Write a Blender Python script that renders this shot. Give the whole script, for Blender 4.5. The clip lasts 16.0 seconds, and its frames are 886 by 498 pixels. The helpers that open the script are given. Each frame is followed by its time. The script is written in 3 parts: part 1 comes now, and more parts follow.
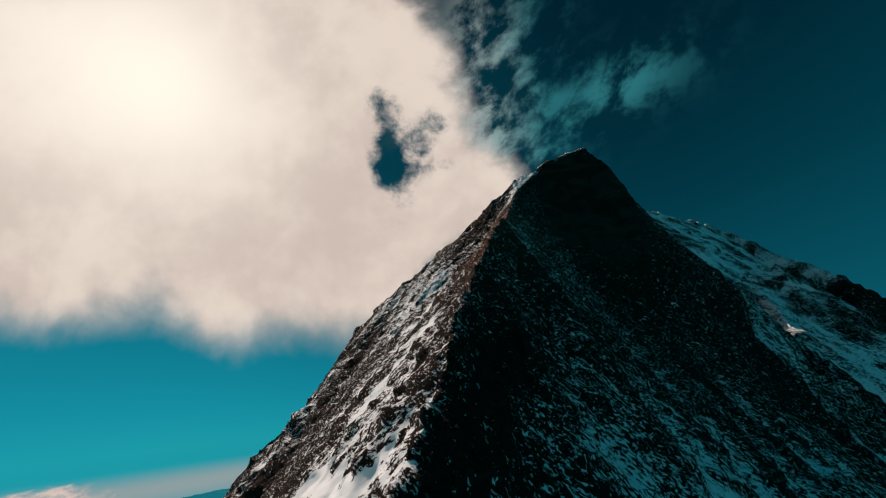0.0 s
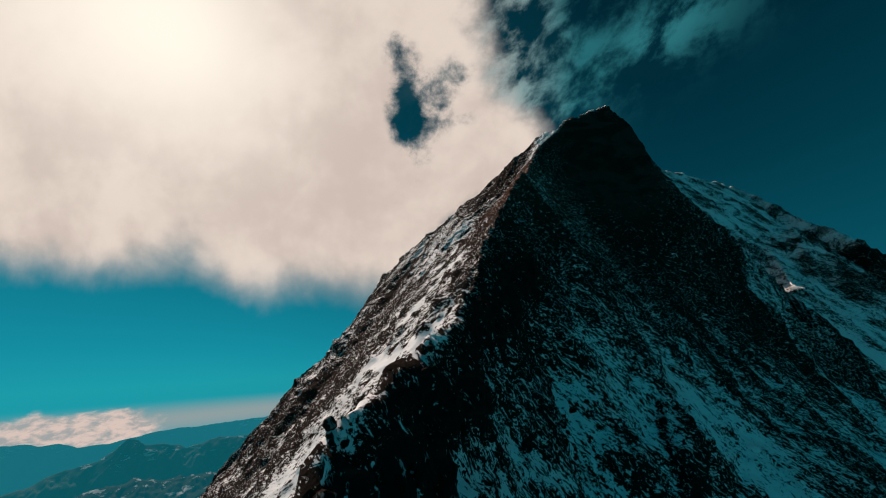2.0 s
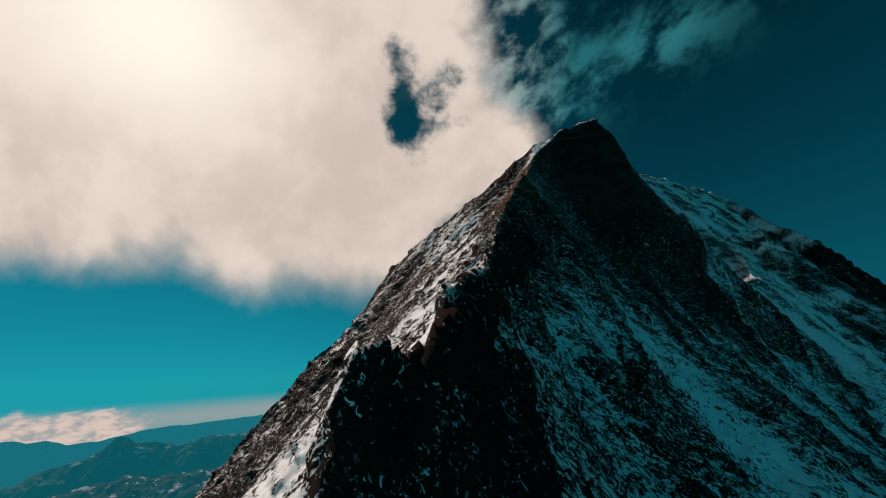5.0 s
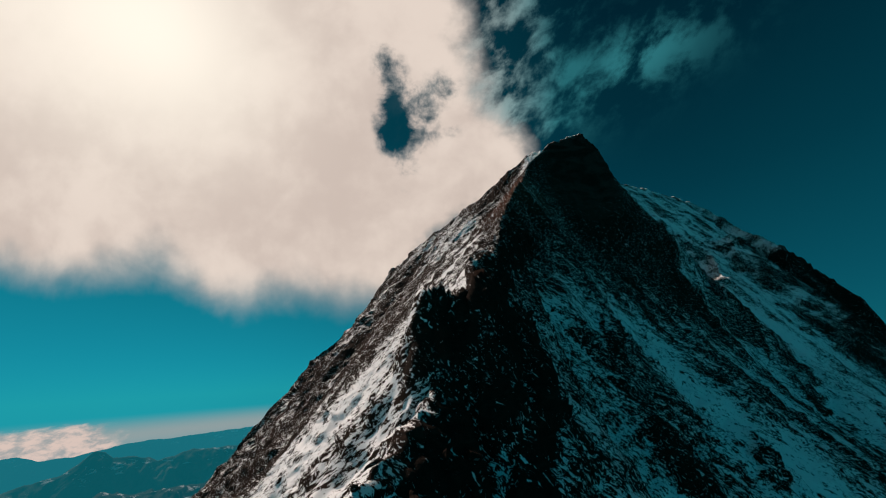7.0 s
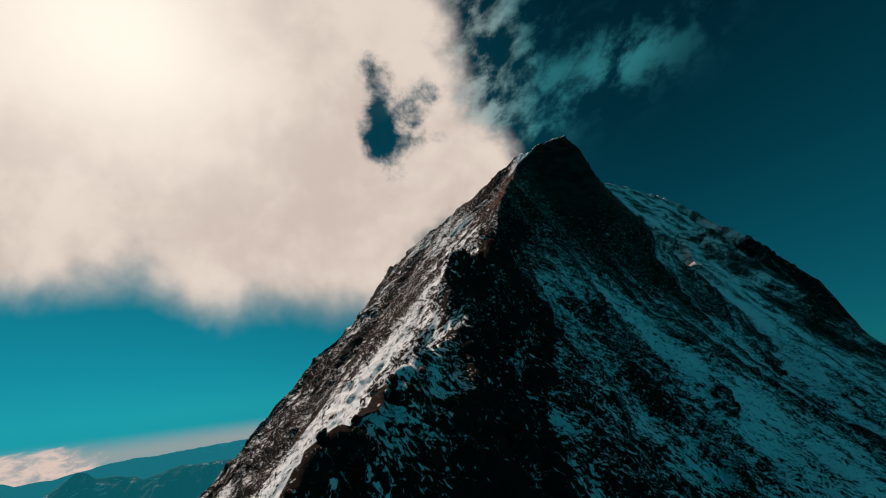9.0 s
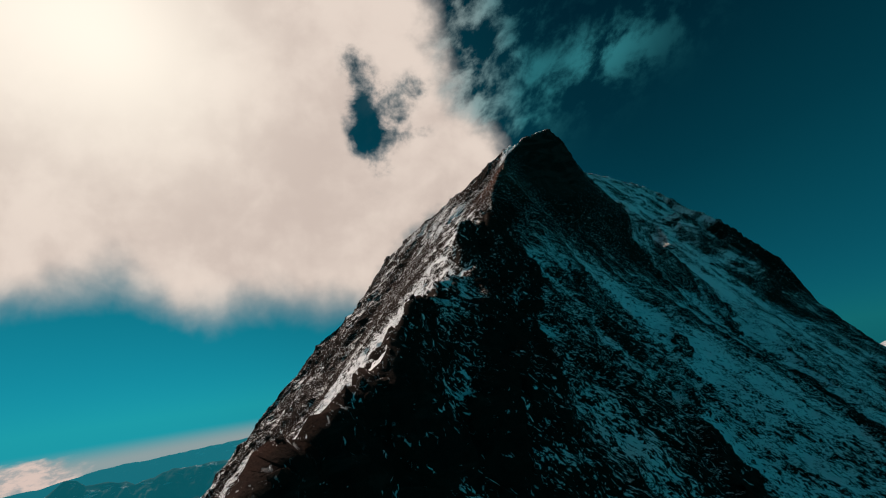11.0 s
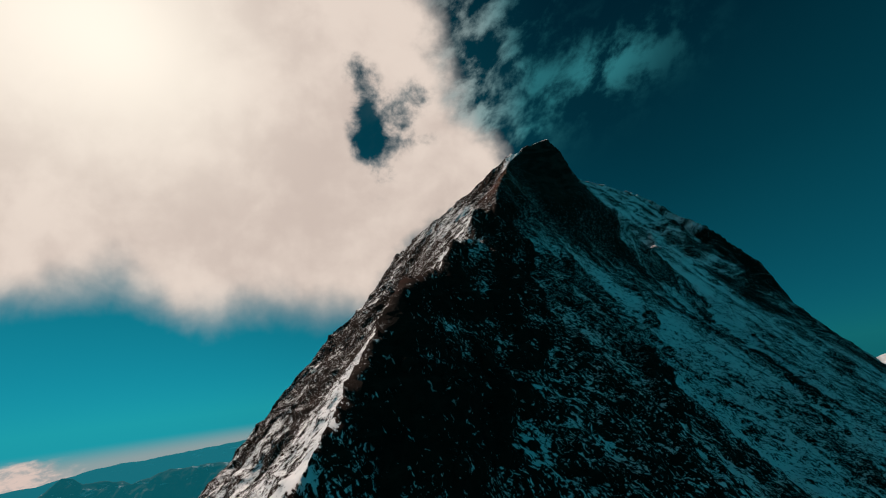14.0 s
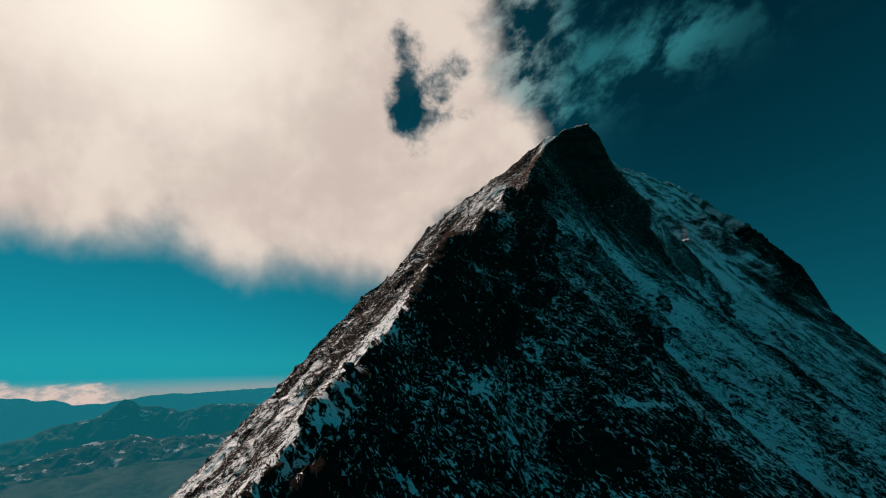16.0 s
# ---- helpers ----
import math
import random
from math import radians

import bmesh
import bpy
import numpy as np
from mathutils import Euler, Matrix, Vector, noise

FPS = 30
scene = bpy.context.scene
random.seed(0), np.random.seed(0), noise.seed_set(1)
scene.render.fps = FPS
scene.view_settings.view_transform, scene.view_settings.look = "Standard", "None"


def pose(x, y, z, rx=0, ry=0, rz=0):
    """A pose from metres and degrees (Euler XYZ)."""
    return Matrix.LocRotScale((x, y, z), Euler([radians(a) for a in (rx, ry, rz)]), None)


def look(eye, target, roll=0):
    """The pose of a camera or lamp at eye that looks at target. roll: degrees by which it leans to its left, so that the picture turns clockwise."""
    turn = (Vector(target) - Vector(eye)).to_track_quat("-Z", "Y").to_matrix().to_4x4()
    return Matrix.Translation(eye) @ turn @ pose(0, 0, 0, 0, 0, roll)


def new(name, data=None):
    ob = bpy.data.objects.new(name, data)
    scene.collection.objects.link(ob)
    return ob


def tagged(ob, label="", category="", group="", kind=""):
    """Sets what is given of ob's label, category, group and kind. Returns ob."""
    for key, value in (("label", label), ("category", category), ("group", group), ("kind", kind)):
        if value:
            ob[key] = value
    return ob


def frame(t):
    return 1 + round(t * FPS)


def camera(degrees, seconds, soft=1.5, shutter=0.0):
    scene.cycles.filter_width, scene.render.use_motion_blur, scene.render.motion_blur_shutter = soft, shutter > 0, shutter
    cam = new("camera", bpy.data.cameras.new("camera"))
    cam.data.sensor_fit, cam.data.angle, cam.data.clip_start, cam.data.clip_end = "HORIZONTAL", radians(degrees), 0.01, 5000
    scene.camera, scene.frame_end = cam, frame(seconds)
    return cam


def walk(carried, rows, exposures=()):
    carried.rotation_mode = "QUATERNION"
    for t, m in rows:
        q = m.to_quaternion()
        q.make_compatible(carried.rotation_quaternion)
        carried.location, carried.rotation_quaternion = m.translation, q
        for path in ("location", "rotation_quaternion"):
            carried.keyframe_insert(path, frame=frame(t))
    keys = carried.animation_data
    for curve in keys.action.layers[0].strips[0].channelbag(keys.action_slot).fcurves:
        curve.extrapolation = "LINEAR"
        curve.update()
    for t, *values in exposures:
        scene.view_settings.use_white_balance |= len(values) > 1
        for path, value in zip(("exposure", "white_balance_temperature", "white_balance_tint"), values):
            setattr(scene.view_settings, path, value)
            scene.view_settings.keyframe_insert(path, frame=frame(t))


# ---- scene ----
cam = camera(108.65, 16.0, soft=1.1)
# seconds, eye, aim, lean
PATH = [
    (0.0, (0.00, 0.00, 0.00), (-45.55, 76.07, 46.24), -6.77),
    (0.5, (0.92, -4.30, -3.75), (-46.15, 72.22, 40.18), -6.13),
    (1.0, (2.01, -8.49, -7.20), (-47.40, 68.30, 33.56), -5.08),
    (1.5, (3.43, -13.15, -10.66), (-48.35, 63.73, 26.89), -4.19),
    (2.0, (5.10, -18.07, -14.11), (-48.44, 58.78, 20.91), -3.57),
    (2.5, (6.63, -23.12, -17.62), (-47.65, 53.76, 16.20), -3.27),
    (3.0, (7.67, -28.49, -20.94), (-46.58, 48.53, 12.60), -3.09),
    (3.5, (9.00, -33.63, -24.32), (-44.88, 43.53, 9.51), -3.01),
    (4.0, (10.02, -38.65, -27.62), (-43.27, 38.68, 6.74), -3.03),
    (6.5, (13.20, -66.02, -44.58), (-36.44, 12.42, -7.38), -3.33),
    (7.0, (13.40, -70.99, -48.44), (-35.28, 7.73, -10.57), -3.63),
    (7.5, (13.66, -76.03, -52.42), (-33.96, 2.98, -13.81), -4.26),
    (8.0, (13.74, -80.89, -56.52), (-32.91, -1.56, -17.41), -4.93),
    (8.5, (13.72, -85.82, -60.60), (-32.10, -6.12, -21.25), -5.58),
    (9.0, (13.92, -90.79, -64.53), (-31.45, -10.62, -25.61), -6.00),
    (11.5, (16.07, -116.31, -84.75), (-26.20, -33.63, -47.63), -8.64),
    (12.0, (16.55, -121.30, -88.58), (-25.03, -38.44, -51.11), -8.77),
    (12.5, (17.36, -126.32, -92.50), (-23.71, -43.47, -54.44), -8.67),
    (13.0, (18.19, -131.31, -96.56), (-22.65, -48.65, -57.84), -8.46),
    (13.5, (19.17, -136.57, -100.56), (-21.97, -54.32, -61.27), -7.99),
    (14.0, (20.71, -141.57, -104.46), (-21.65, -59.88, -65.32), -7.12),
    (14.5, (22.44, -146.48, -108.16), (-21.97, -65.39, -70.04), -5.94),
    (15.0, (24.02, -151.01, -111.43), (-22.82, -70.49, -75.07), -4.32),
    (15.5, (25.91, -155.39, -114.46), (-23.40, -75.55, -79.91), -2.28),
    (16.0, (27.78, -159.63, -117.24), (-23.63, -80.58, -83.96), -0.22),
]
walk(cam, [(t, look(e, a, r)) for t, e, a, r in PATH])

# ------------------------------------------------------------------ light
SUN_AZ, SUN_EL = -86.0, 44.5          # degrees, azimuth from +y towards +x
scene.view_settings.exposure = 0.0


def direction(az, el):
    a, e = radians(az), radians(el)
    return Vector((math.sin(a) * math.cos(e), math.cos(a) * math.cos(e), math.sin(e)))


SUN_DIR = direction(SUN_AZ, SUN_EL)
sun = new("sun", bpy.data.lights.new("sun", "SUN"))
sun.data.energy, sun.data.angle, sun.data.color = 3.8, radians(1.0), (1.0, 0.81, 0.71)
sun.matrix_world = look(SUN_DIR * 900, (0, 0, 0))


class Nodes:
    """Short-hand for building a node tree."""

    def __init__(self, tree):
        self.tree = tree
        tree.nodes.clear()

    def add(self, kind, **settings):
        n = self.tree.nodes.new(kind)
        for key, value in settings.items():
            setattr(n, key, value)
        return n

    def link(self, a, b):
        self.tree.links.new(a, b)

    def put(self, socket, value):
        if isinstance(value, bpy.types.NodeSocket):
            self.link(value, socket)
        else:
            socket.default_value = value

    def math(self, op, a, b=0.0, c=0.0, clamp=False):
        n = self.add("ShaderNodeMath", operation=op, use_clamp=clamp)
        for k, v in enumerate((a, b, c)):
            self.put(n.inputs[k], v)
        return n.outputs[0]

    def vmath(self, op, a, b=(0, 0, 0)):
        n = self.add("ShaderNodeVectorMath", operation=op)
        self.put(n.inputs[0], a)
        self.put(n.inputs[1], b)
        return n.outputs["Value"] if op in ("DOT_PRODUCT", "LENGTH", "DISTANCE") else n.outputs[0]

    def combine(self, x, y, z=0.0):
        n = self.add("ShaderNodeCombineXYZ")
        for k, v in enumerate((x, y, z)):
            self.put(n.inputs[k], v)
        return n.outputs[0]

    def noise(self, vec, scale=1.0, detail=4.0, rough=0.55, distortion=0.0, kind="FBM", lac=2.0):
        n = self.add("ShaderNodeTexNoise", noise_type=kind, normalize=True)
        self.put(n.inputs["Vector"], vec)
        for key, v in (("Scale", scale), ("Detail", detail), ("Roughness", rough), ("Distortion", distortion), ("Lacunarity", lac)):
            self.put(n.inputs[key], v)
        return n.outputs[0]

    def smooth(self, v, lo, hi, a=0.0, b=1.0):
        n = self.add("ShaderNodeMapRange", interpolation_type="SMOOTHSTEP")
        for k, q in enumerate((v, lo, hi, a, b)):
            self.put(n.inputs[k], q)
        return n.outputs[0]

    def lin(self, v, lo, hi, a=0.0, b=1.0):
        n = self.add("ShaderNodeMapRange", clamp=True)
        for k, q in enumerate((v, lo, hi, a, b)):
            self.put(n.inputs[k], q)
        return n.outputs[0]

    def ramp(self, v, stops, interp="B_SPLINE"):
        n = self.add("ShaderNodeValToRGB")
        r = n.color_ramp
        r.interpolation = interp
        while len(r.elements) < len(stops):
            r.elements.new(0.5)
        for e, (p, c) in zip(r.elements, stops):
            e.position = p
            e.color = (c, c, c, 1) if not isinstance(c, tuple) else (*c, 1)
        self.put(n.inputs[0], v)
        return n.outputs[0]

    def mix(self, f, a, b, blend="MIX"):
        n = self.add("ShaderNodeMix", data_type="RGBA", blend_type=blend)
        self.put(n.inputs[0], f)
        for k, v in ((6, a), (7, b)):
            self.put(n.inputs[k], (*v, 1) if isinstance(v, tuple) else v)
        return n.outputs[2]


def build_world():
    """Deep teal sky with a bright cloud bank drifting off the ridge, and a low bank along the horizon."""
    w = bpy.data.worlds.new("sky")
    scene.world = w
    w.use_nodes = True
    g = Nodes(w.node_tree)
    d = g.add("ShaderNodeTexCoord").outputs["Generated"]
    sep = g.add("ShaderNodeSeparateXYZ")
    g.link(d, sep.inputs[0])
    el = g.math("MULTIPLY", g.math("ARCSINE", sep.outputs[2]), 57.2958)
    az = g.math("MULTIPLY", g.math("ARCTAN2", sep.outputs[0], sep.outputs[1]), 57.2958)
    away = g.math("MULTIPLY", g.math("ARCCOSINE", g.vmath("DOT_PRODUCT", d, tuple(SUN_DIR))), 57.2958)

    # clear sky
    sky = g.add("ShaderNodeTexSky", sky_type="NISHITA", sun_disc=False, sun_elevation=radians(SUN_EL),
                sun_rotation=radians(SUN_AZ), altitude=3800.0, air_density=1.0, dust_density=0.4, ozone_density=1.5)
    nish = g.mix(1.0, sky.outputs[0], (0.0005, 0.008, 0.009), "MULTIPLY")
    depth = g.ramp(g.lin(el, -8, 72), [(0.0, (0.010, 0.28, 0.36)), (0.16, (0.005, 0.205, 0.262)), (0.4, (0.001, 0.09, 0.118)), (0.62, (0.0, 0.028, 0.038)), (1.0, (0.0, 0.010, 0.014))], "LINEAR")
    side = g.math("ADD", g.smooth(az, -75, 15, 1.0, 0.30), g.smooth(az, 35, 100, 0.0, 0.75))
    clear = g.mix(1.0, g.mix(1.0, depth, g.combine(side, side, side), "MULTIPLY"), nish, "ADD")
    # pale band over the horizon
    band = g.math("MULTIPLY", g.smooth(el, -7.0, -4.0), g.smooth(el, -1.6, -4.0))
    band = g.math("MULTIPLY", band, g.smooth(az, -25, -60))
    clear = g.mix(g.math("MULTIPLY", band, 0.6), clear, (0.44, 0.37, 0.34))

    # the cloud bank's own plane
    F, R, U = AXIS_F, AXIS_R, AXIS_U
    f = g.math("MAXIMUM", g.vmath("DOT_PRODUCT", d, F), 0.08)
    front = g.smooth(g.vmath("DOT_PRODUCT", d, F), 0.10, 0.22)
    u = g.math("DIVIDE", g.vmath("DOT_PRODUCT", d, R), f)
    v = g.math("DIVIDE", g.vmath("DOT_PRODUCT", d, U), f)
    uv = g.combine(u, v, 0.37)
    big = g.math("SUBTRACT", g.noise(uv, 2.3, 5, 0.52, 0.2), 0.5)
    fine = g.math("SUBTRACT", g.noise(uv, 7.0, 6, 0.56, 0.15), 0.5)

    def curve(x, lo, hi, pts):
        """A smooth line through a few (x, y) points; y within -2..2."""
        stops = [((px - lo) / (hi - lo), (py + 2) / 4) for px, py in pts]
        return g.math("MULTIPLY_ADD", g.ramp(g.lin(x, lo, hi), stops, "EASE"), 4.0, -2.0)

    right = curve(v, -0.6, 2.4, [(-0.5, -0.12), (-0.1, -0.10), (0.22, 0.26), (0.36, 0.20), (0.5, 0.06), (0.65, 0.01), (1.0, -0.07), (2.3, -0.6)])
    low = curve(u, -2.4, 0.6, [(-2.3, -0.02), (-1.4, -0.12), (-1.15, -0.10), (-0.95, -0.07), (-0.72, -0.17), (-0.5, -0.17), (-0.28, -0.20), (0.2, -0.3)])
    mid = g.math("SUBTRACT", g.noise(uv, 4.2, 5, 0.55, 0.2), 0.5)
    wob = g.math("ADD", g.math("ADD", g.math("MULTIPLY", big, 0.30), g.math("MULTIPLY", mid, 0.26)), g.math("MULTIPLY", fine, 0.16))
    sr = g.math("ADD", g.math("SUBTRACT", right, u), wob)
    sl = g.math("ADD", g.math("SUBTRACT", v, low), g.math("ADD", g.math("MULTIPLY", big, 0.22), g.math("MULTIPLY", wob, 0.30)))
    bank = g.math("MULTIPLY", g.smooth(sr, -0.05, 0.12), g.smooth(sl, -0.09, 0.12))
    bank = g.math("MULTIPLY", bank, g.smooth(v, 1.5, 0.95))

    def spot(cu, cv, ru, rv, turn=0.0):
        c, s_ = math.cos(radians(turn)), math.sin(radians(turn))
        du, dv = g.math("SUBTRACT", u, cu), g.math("SUBTRACT", v, cv)
        a = g.math("DIVIDE", g.math("ADD", g.math("MULTIPLY", du, c), g.math("MULTIPLY", dv, s_)), ru)
        b = g.math("DIVIDE", g.math("SUBTRACT", g.math("MULTIPLY", dv, c), g.math("MULTIPLY", du, s_)), rv)
        r2 = g.math("ADD", g.math("MULTIPLY", a, a), g.math("MULTIPLY", b, b))
        return g.math("EXPONENT", g.math("MULTIPLY", r2, -1.0))

    torn = g.math("SUBTRACT", g.noise(uv, 9.0, 7, 0.6, 0.15), 0.5)
    gap = g.math("ADD", g.math("MULTIPLY", spot(-0.175, 0.39, 0.058, 0.19, 10), 1.2), g.math("MULTIPLY", spot(-0.04, 0.42, 0.11, 0.12, -20), 0.54))
    tear = g.math("MULTIPLY", g.math("ADD", g.math("MULTIPLY", torn, 2.5), fine), g.math("MINIMUM", g.math("MULTIPLY", gap, 2.5), 1.0))
    hole = g.smooth(g.math("ADD", gap, tear), 0.2, 0.95)
    bank = g.math("MULTIPLY", bank, g.math("SUBTRACT", 1.0, hole))
    # torn wisps on the lee side
    streak = g.noise(g.combine(g.math("ADD", u, g.math("MULTIPLY", v, -0.45)), g.math("MULTIPLY", v, 0.8), 1.7), 7.4, 7, 0.62, 0.15)
    veil = g.noise(uv, 3.4, 4, 0.5, 0.2)
    zone = g.math("ADD", g.math("ADD", spot(0.17, 0.68, 0.17, 0.34, -14), spot(0.27, 0.46, 0.17, 0.13, 30)), g.math("MULTIPLY", spot(0.55, 0.57, 0.28, 0.11, 28), 0.8))
    zone = g.math("MINIMUM", zone, 1.0)
    wisp = g.math("MULTIPLY", g.smooth(streak, 0.42, 0.63), g.smooth(veil, 0.34, 0.60, 0.6, 1.0))
    wisp = g.math("MULTIPLY", wisp, zone)
    mist = g.math("MINIMUM", g.math("ADD", g.math("MULTIPLY", zone, 0.55), spot(-0.08, 0.44, 0.30, 0.30)), 1.0)
    clear = g.mix(g.math("MULTIPLY", g.math("MULTIPLY", mist, front), 0.10), clear, (0.006, 0.13, 0.16))

    glow = g.math("EXPONENT", g.math("MULTIPLY", g.math("MULTIPLY", away, away), -1.0 / 185))
    body = g.mix(g.smooth(g.math("ADD", big, g.math("MULTIPLY", fine, 0.5)), -0.16, 0.2), (0.615, 0.51, 0.45), (0.775, 0.66, 0.58))
    body = g.mix(g.smooth(bank, 0.2, 0.95, 0.55, 0.0), body, (0.36, 0.40, 0.41))
    body = g.mix(glow, body, (1.06, 0.97, 0.84))
    wispy = g.mix(g.smooth(u, 0.06, 0.36), (0.36, 0.44, 0.43), (0.035, 0.235, 0.265))
    col = g.mix(g.math("MULTIPLY", g.math("MULTIPLY", wisp, front), 0.9), clear, wispy)
    col = g.mix(g.math("MULTIPLY", bank, front), col, body)

    # low cumulus along the horizon
    hz = g.combine(g.math("MULTIPLY", az, 0.30), g.math("MULTIPLY", el, 0.55), 0.2)
    lump = g.noise(hz, 1.0, 6, 0.55, 0.2)
    top = g.math("ADD", g.smooth(az, -88, -77, -1.8, -2.5), g.math("MULTIPLY", g.math("SUBTRACT", lump, 0.5), 3.4))
    cum = g.math("MULTIPLY", g.smooth(g.math("SUBTRACT", top, el), -0.1, 0.7), g.smooth(el, -9.0, -6.0))
    cum = g.math("MULTIPLY", g.math("MULTIPLY", cum, g.smooth(g.math("ADD", az, g.math("MULTIPLY", g.math("SUBTRACT", lump, 0.5), 9.0)), -74.5, -77)), g.smooth(az, -99, -85, 0.35, 1.0))
    puff = g.noise(hz, 2.6, 5, 0.6, 0.2)
    col = g.mix(g.math("MULTIPLY", cum, 0.9), col, g.mix(g.smooth(puff, 0.36, 0.62), (0.36, 0.37, 0.37), (0.74, 0.57, 0.50)))
    bg = g.add("ShaderNodeBackground")
    g.put(bg.inputs[0], col)
    bg.inputs[1].default_value = 1.0
    out = g.add("ShaderNodeOutputWorld")
    g.link(bg.outputs[0], out.inputs[0])


AXIS_F, AXIS_R, AXIS_U = (-0.4664, 0.7934, 0.3912), (0.8418, 0.5339, -0.0790), (0.2716, -0.2925, 0.9169)
build_world()

# ------------------------------------------------------------------ materials


def material(name):
    m = bpy.data.materials.new(name)
    m.use_nodes = True
    return m, Nodes(m.node_tree)


def finish(g, color, rough, normal=None, spec=0.3):
    b = g.add("ShaderNodeBsdfPrincipled")
    g.put(b.inputs["Base Color"], color)
    g.put(b.inputs["Roughness"], rough)
    b.inputs["Specular IOR Level"].default_value = spec
    if normal is not None:
        g.link(normal, b.inputs["Normal"])
    o = g.add("ShaderNodeOutputMaterial")
    g.link(b.outputs[0], o.inputs[0])


def bump(g, h, strength, distance):
    n = g.add("ShaderNodeBump")
    g.put(n.inputs["Height"], h)
    n.inputs["Strength"].default_value, n.inputs["Distance"].default_value = strength, distance
    return n.outputs[0]


def alpine_material():
    """Dark gneiss with reddish bands, wind-packed snow where the mesh says it can lie."""
    m, g = material("gneiss_and_snow")
    p = g.add("ShaderNodeNewGeometry").outputs["Position"]
    snow = g.add("ShaderNodeAttribute", attribute_name="snow").outputs["Fac"]
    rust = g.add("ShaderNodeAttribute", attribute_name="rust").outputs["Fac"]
    n1 = g.noise(p, 0.05, 5, 0.6, 0.4)
    n2 = g.noise(p, 0.7, 7, 0.66, 0.3)
    n3 = g.noise(p, 3.6, 5, 0.62)
    flat = g.vmath("MULTIPLY", p, (0.22, 0.22, 0.9))
    strata = g.noise(flat, 0.9, 6, 0.6, 0.6)
    rock = g.mix(n2, (0.004, 0.0026, 0.0021), (0.036, 0.023, 0.017))
    rock = g.mix(g.smooth(strata, 0.52, 0.72, 0.0, 0.5), rock, (0.05, 0.032, 0.025))
    rock = g.mix(g.smooth(n1, 0.55, 0.72, 0.0, 0.5), rock, (0.045, 0.018, 0.013))
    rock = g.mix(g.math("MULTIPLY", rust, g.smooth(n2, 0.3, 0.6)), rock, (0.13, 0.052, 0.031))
    wall = g.add("ShaderNodeAttribute", attribute_name="wall").outputs["Fac"]
    slab = g.noise(g.vmath("MULTIPLY", p, (1.0, 1.0, 1.8)), 0.035, 5, 0.55, 1.2)
    rock = g.mix(g.math("MULTIPLY", wall, g.smooth(slab, 0.40, 0.64, 0.0, 0.6)), rock, (0.06, 0.042, 0.034))
    east = g.add("ShaderNodeAttribute", attribute_name="east").outputs["Fac"]

    def drawn(d, keep):
        """Position squeezed along the direction d, so that noise streaks along it."""
        along = g.vmath("DOT_PRODUCT", p, d)
        n = g.add("ShaderNodeVectorMath", operation="SCALE")
        n.inputs[0].default_value = tuple(-(1 - keep) * c for c in d)
        g.link(along, n.inputs["Scale"])
        return g.vmath("ADD", p, n.outputs[0])

    de, dw = (0.68, 0.26, -0.68), (-0.78, -0.26, -0.57)
    long_e, long_w = g.noise(drawn(de, 0.16), 0.16, 6, 0.68, 0.4), g.noise(drawn(dw, 0.22), 0.26, 6, 0.68, 0.5)
    dash_e, dash_w = g.noise(drawn(de, 0.42), 1.6, 6, 0.66, 0.6), g.noise(drawn(dw, 0.3), 1.3, 7, 0.70, 0.4)
    lumps = g.noise(drawn(de, 0.5), 0.42, 4, 0.55, 0.5)
    long_s = g.math("ADD", g.math("MULTIPLY", long_e, east), g.math("MULTIPLY", long_w, g.math("SUBTRACT", 1.0, east)))
    dash = g.math("ADD", g.math("MULTIPLY", dash_e, east), g.math("MULTIPLY", dash_w, g.math("SUBTRACT", 1.0, east)))
    broken = g.lin(east, 0, 1, 2.0, 2.05)
    edge = g.math("ADD", snow, g.math("ADD", g.math("MULTIPLY", g.math("SUBTRACT", long_s, 0.5), 0.8), g.math("MULTIPLY", g.math("SUBTRACT", dash, 0.5), broken)))
    edge = g.math("ADD", edge, g.math("MULTIPLY", g.math("SUBTRACT", n3, 0.5), 0.30))
    edge = g.math("ADD", edge, g.math("MULTIPLY", g.math("SUBTRACT", lumps, 0.5), g.lin(east, 0, 1, 0.3, 0.7)))
    cover = g.smooth(edge, 0.45, 0.49)
    fleck = g.smooth(g.noise(drawn(de, 0.6), 1.5, 4, 0.62, 0.7), 0.595, 0.64)
    cover = g.math("MAXIMUM", cover, g.math("MULTIPLY", fleck, g.smooth(snow, -0.12, 0.30)))
    dab = g.smooth(g.noise(drawn((0.80, -0.30, -0.52), 0.38), 0.9, 5, 0.6, 0.9), 0.635, 0.66)
    cover = g.math("MAXIMUM", cover, g.math("MULTIPLY", g.math("MULTIPLY", dab, g.smooth(snow, -0.45, -0.1)), g.math("SUBTRACT", 1.0, wall)))
    white = g.mix(n3, (0.74, 0.76, 0.78), (0.86, 0.86, 0.86))
    color = g.mix(cover, rock, white)
    rough = g.lin(cover, 0, 1, 0.88, 0.62)
    rel = g.math("ADD", g.math("MULTIPLY", n2, 0.9), g.math("MULTIPLY", n3, 0.35))
    rel = g.math("ADD", g.math("MULTIPLY", rel, g.lin(cover, 0, 1, 1.0, 0.35)), g.math("MULTIPLY", cover, 0.22))
    finish(g, color, rough, bump(g, rel, 0.8, 0.7), 0.03)
    return m


